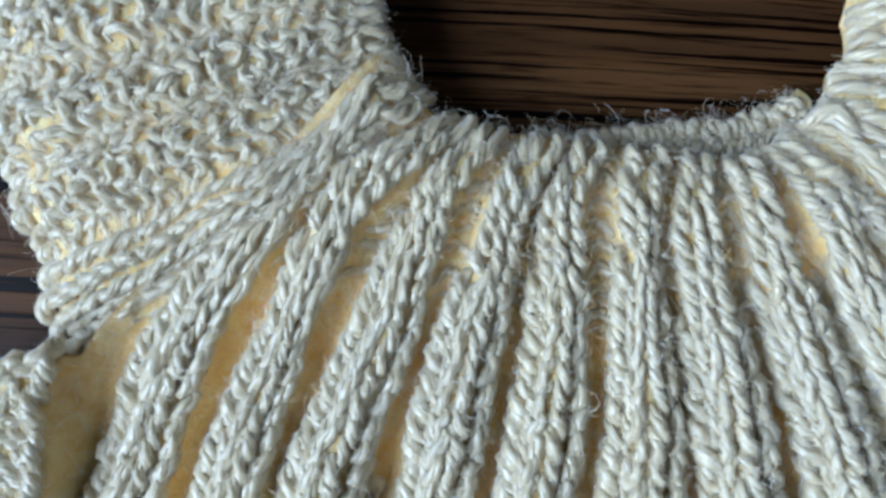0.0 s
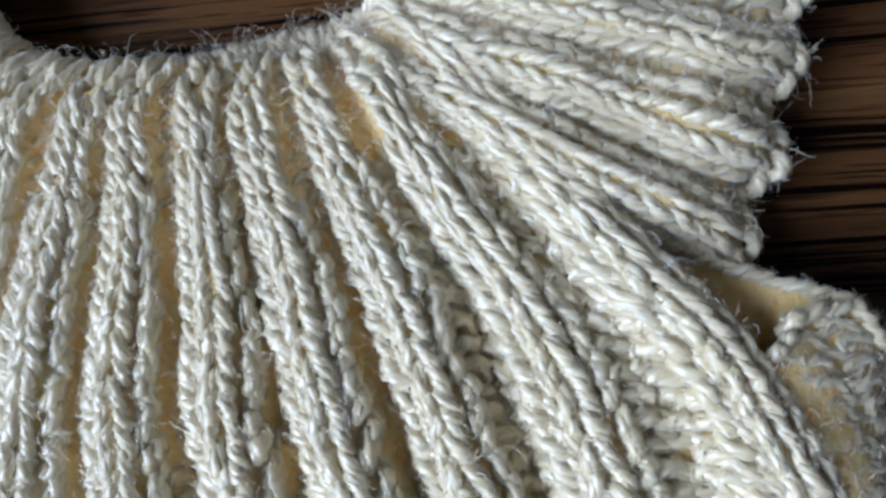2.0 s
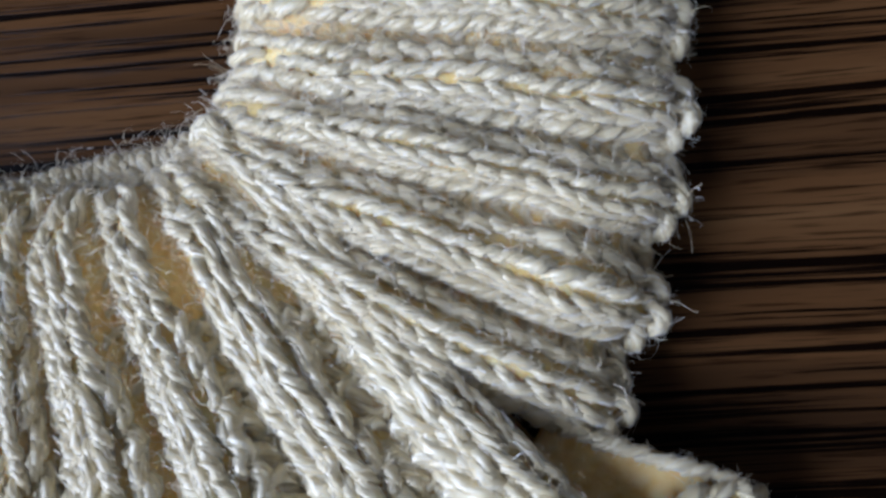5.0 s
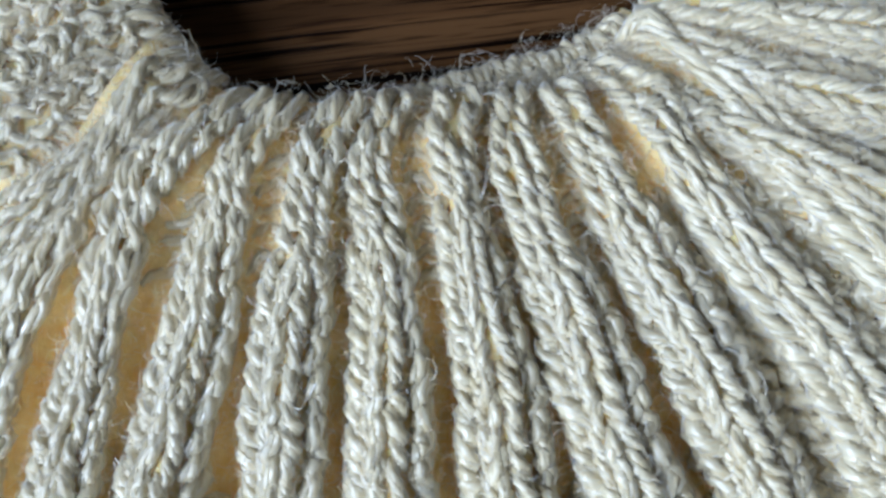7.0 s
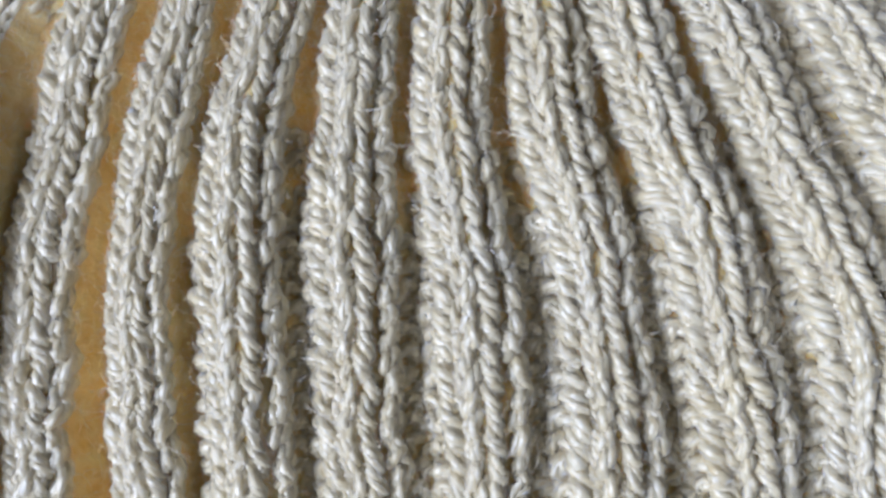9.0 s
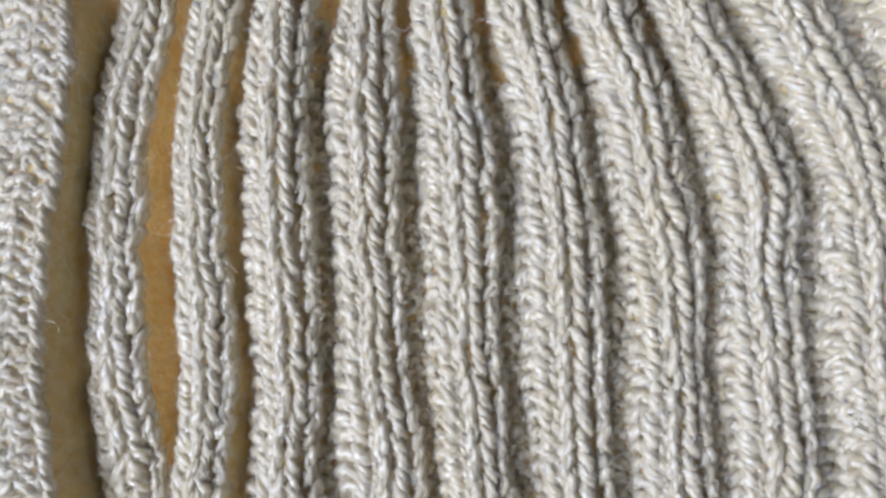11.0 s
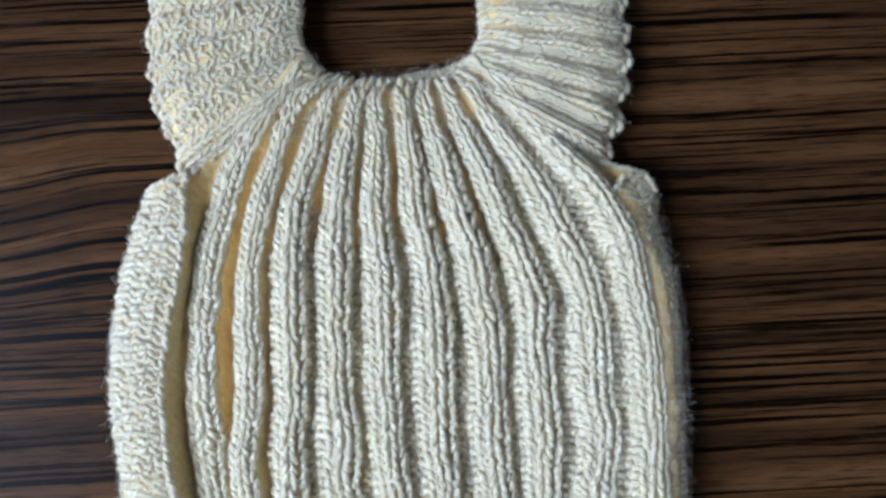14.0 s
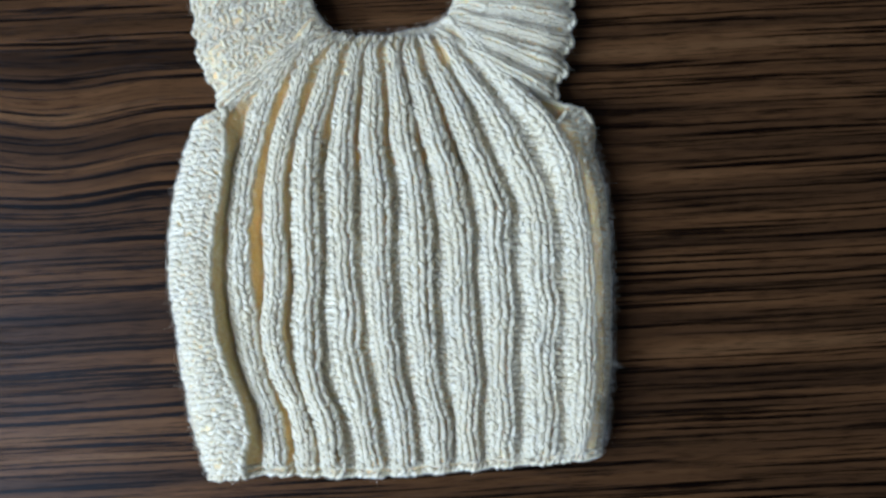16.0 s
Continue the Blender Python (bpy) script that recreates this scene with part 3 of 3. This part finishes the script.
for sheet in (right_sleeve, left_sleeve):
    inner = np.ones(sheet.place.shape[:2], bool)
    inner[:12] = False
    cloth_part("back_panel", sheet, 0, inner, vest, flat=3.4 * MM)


# --- the inside of the armhole and the back of the neck
def strip(name, spine_x, spine_y, low, high, lean, stitches, rows, seed, label):
    """A standing band of fabric along a curve, from its foot to its rim."""
    n, k = stitches * 4 + 1, rows * 4 + 1
    s = np.linspace(0, 1, n)
    x = spline(np.linspace(0, 1, len(spine_x)), np.array(spine_x, float), s)
    y = spline(np.linspace(0, 1, len(spine_y)), np.array(spine_y, float), s)
    t = np.linspace(0, 1, k)[:, None]
    dome = np.sin(np.pi * np.clip(s, 0, 1))[None] ** 0.4
    z = high - (high - low) * t ** 1.3 + (dome - 1) * 2.0 + soft_noise((k, n), (6, 7), seed) * 0.7
    sheet = Sheet(np.stack([x[None] + lean[0] * t, y[None] + lean[1] * t, np.maximum(z, 1.5)], -1) * MM, stitches, rows)
    ob = cloth_part(name, sheet, 0.0, np.ones((k, n), bool), vest, label, step=1)
    eu = np.arange(0.3, stitches, 0.7)
    yarn_part("stitches", [strands(sheet, eu, np.full(len(eu), 0.15), EDGE * np.array([0.9, 0.7, 0.3]), thick=0.9 * MM, samples=12, seed=seed + 1)], ob)
    return ob


strip("armhole_rim", (75.0, 82, 91, 98.5, 103), (82.5, 80.0, 77.5, 75.0, 69.0), 8.5, 13.0, (-9.0, -17.0), 9, 5, 501,
      "yellowish inner face of the armhole")

# edges of the side panels at the armholes
lu = np.arange(0.4, 5.2, 0.6)
lv = [np.interp(-(left_top + u * 1.7), -front_y[:, int(u * 4)], vv) for u in lu]
yarn_part("side_panel_edge", [strands(front, lu, np.array(lv) + 0.1, EDGE * np.array([0.8, 0.9, 1.0]), samples=12, seed=511)], body)
ru = np.arange(46.0, 49.0, 0.55)
rv = [np.interp(-panel_top(u), -front_y[:, int(u * 4)], vv) for u in ru]
yarn_part("side_panel_edge", [strands(front, ru, np.array(rv) + 0.1, EDGE * np.array([0.8, 0.9, 1.0]), samples=12, seed=512)], body)

nu, nv = np.linspace(-14, 31, 91), np.linspace(0, 1, 13)
fall = np.clip((nu + 14) / 26.0, 0, 1) ** 1.2
edge_y = 146.0 - 34.0 * np.maximum(1 - (np.abs(nu + 3.7) / 36.5) ** 4, 0.02) ** 0.25
by = edge_y[None] - 3.0 + nv[:, None] * (3.0 + 6.5 * fall[None] * np.clip((34 - nu) / 8.0, 0.4, 1)[None])
bx = nu[None] - nv[:, None] * 2.0 * np.clip((nu - 10) / 20.0, 0, 1)[None]
bz = 5.0 + 1.2 * np.sin(nv * math.pi)[:, None] - 3.2 * nv[:, None] ** 3 + soft_noise(by.shape, (5, 6), 44) * 0.4
neck_back = Sheet(np.stack([bx, by, bz], -1)[::-1] * MM, 22, 3)
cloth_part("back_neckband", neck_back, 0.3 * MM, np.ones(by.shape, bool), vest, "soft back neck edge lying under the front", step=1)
bu = np.arange(0.5, 22, 0.62)
yarn_part("back_neck_edge", [strands(neck_back, bu, np.full(len(bu), 0.45), RIM * np.array([2.0, 0.5, 0.5]), thick=1.0 * MM, samples=12, seed=402, wild=0.1),
                             strands(neck_back, bu, np.full(len(bu), 1.6), PURL * np.array([0.8, 0.6, 0.3]), thick=0.8 * MM, samples=12, seed=403, wild=0.12)],
          bpy.data.objects["back_neckband"])


# --- loose fibres standing off the yarn
def loose_fibres(sheet, middle, count, keep_field, seed, long=9.0, n=5, fine=(0.014, 0.030), lift=(0.5, 2.4)):
    g = np.random.default_rng(seed)
    u, v = g.uniform(0, sheet.stitches, count), g.uniform(0, sheet.rows, count)
    ok = keep_field[np.minimum((v * 4).astype(int), keep_field.shape[0] - 1), np.minimum((u * 4).astype(int), keep_field.shape[1] - 1)]
    u, v = u[ok], v[ok]
    count = len(u)
    crest = np.cos((u - middle) / 4.0 * 2 * np.pi)
    start, normal = sheet.at(u, v, g.uniform(*lift, count) * (0.68 + 0.32 * crest) * MM)
    way = g.normal(0, 1, (count, 3))
    way = way - (way * normal).sum(-1, keepdims=True) * normal * 0.75 + normal * g.uniform(0.1, 1.1, (count, 1))
    way /= np.linalg.norm(way, axis=-1, keepdims=True)
    bend = g.normal(0, 0.45, (count, 3))
    step = (0.22 + 0.78 * g.uniform(0, 1, count)[:, None] ** 3) * long * MM / n
    line = [start]
    for i in range(n - 1):
        way = way + np.cross(way, bend) + g.normal(0, 0.15, (count, 3))
        way /= np.linalg.norm(way, axis=-1, keepdims=True)
        line.append(line[-1] + way * step)
    line = np.stack(line, 1)
    line[..., 2] = np.maximum(line[..., 2], 0.0004)
    ahead = np.gradient(line, axis=1)
    ahead /= np.maximum(np.linalg.norm(ahead, axis=-1, keepdims=True), 1e-9)
    side = np.cross(ahead, np.array([0.3, 0.5, 0.81]))
    side /= np.maximum(np.linalg.norm(side, axis=-1, keepdims=True), 1e-9)
    up = np.cross(side, ahead)
    rad = (g.uniform(*fine, (count, 1)) * np.linspace(1, 0.5, n)[None]) * MM
    spin = g.uniform(0, np.pi, (count, 1, 1))
    across = (np.cos(spin) * side + np.sin(spin) * up) * rad[..., None]
    co = np.stack([line - across, line + across], 2)
    k, i = np.arange(count)[:, None] * n * 2, np.arange(n - 1)[None] * 2
    return co.reshape(-1, 3), np.stack([k + i, k + i + 1, k + i + 3, k + i + 2], -1).reshape(-1, 4)


def clinging_fibres(each, seed, n=4):
    """Fibres that run along the yarn and part from it."""
    g = np.random.default_rng(seed)
    out, quads, base = [], [], 0
    for centre, side, up, size in STRANDS:
        count, samples = centre.shape[:2]
        k = np.repeat(np.arange(count), each)
        m = len(k)
        at = np.clip(g.uniform(0.0, 0.75, (m, 1)) + np.linspace(0, 1, n)[None] * g.uniform(0.25, 0.6, (m, 1)), 0, 1) * (samples - 1)
        i = np.minimum(at.astype(int), samples - 2)
        f = (at - i)[..., None]

        def mix(a):
            return a[k[:, None], i] * (1 - f) + a[k[:, None], i + 1] * f

        turn = g.uniform(-0.3, np.pi + 0.3, (m, 1)) + np.linspace(0, 1, n)[None] * g.normal(0.7, 0.6, (m, 1))
        far = size[k, samples // 2][:, None] * (g.uniform(0.96, 1.10, (m, 1)) + np.linspace(-1, 1, n)[None] ** 2 * g.uniform(0.0, 0.8, (m, 1)) ** 1.6)
        line = mix(centre) + far[..., None] * (np.cos(turn)[..., None] * mix(side) + np.sin(turn)[..., None] * mix(up))
        line += g.normal(0, 0.10 * MM, line.shape)
        line[..., 2] = np.maximum(line[..., 2], 0.0004)
        ahead = np.gradient(line, axis=1)
        across = np.cross(ahead, np.cos(turn)[..., None] * mix(side) + np.sin(turn)[..., None] * mix(up))
        across /= np.maximum(np.linalg.norm(across, axis=-1, keepdims=True), 1e-9)
        across *= (g.uniform(0.030, 0.065, (m, 1)) * np.linspace(1, 0.6, n)[None] * MM)[..., None]
        out.append(np.stack([line - across, line + across], 2).reshape(-1, 3))
        a, b = np.arange(m)[:, None] * n * 2, np.arange(n - 1)[None] * 2
        quads.append(np.stack([a + b, a + b + 1, a + b + 3, a + b + 2], -1).reshape(-1, 4) + base)
        base += m * n * 2
    return np.concatenate(out), np.concatenate(quads)


fc, fq, base = [], [], 0
for sheet, middle, share, kf, seed in ((front, 8, 1.0, keep, 91), (right_sleeve, 2, 0.26, np.ones(right_sleeve.place.shape[:2], bool), 92),
                               (left_sleeve, 2, 0.26, np.ones(left_sleeve.place.shape[:2], bool), 93), (neck_back, 2, 0.015, np.ones(neck_back.place.shape[:2], bool), 94)):
    for c, q in (loose_fibres(sheet, middle, int(24000 * share), kf, seed, 8.0, 6, (0.034, 0.058), (1.6, 3.6)),
                 loose_fibres(sheet, middle, int(32000 * share), kf, seed + 20, 3.6, 4, (0.034, 0.060), (1.4, 3.2))):
        fc.append(c)
        fq.append(q + base)
        base += len(c)
c, q = clinging_fibres(11, 97)
fc.append(c)
fq.append(q + base)
tagged(link_mesh("fuzz", quads_mesh("fuzz", np.concatenate(fc), np.concatenate(fq)), HAIR, vest), "fine loose fibres standing off the yarn", kind="stuff")
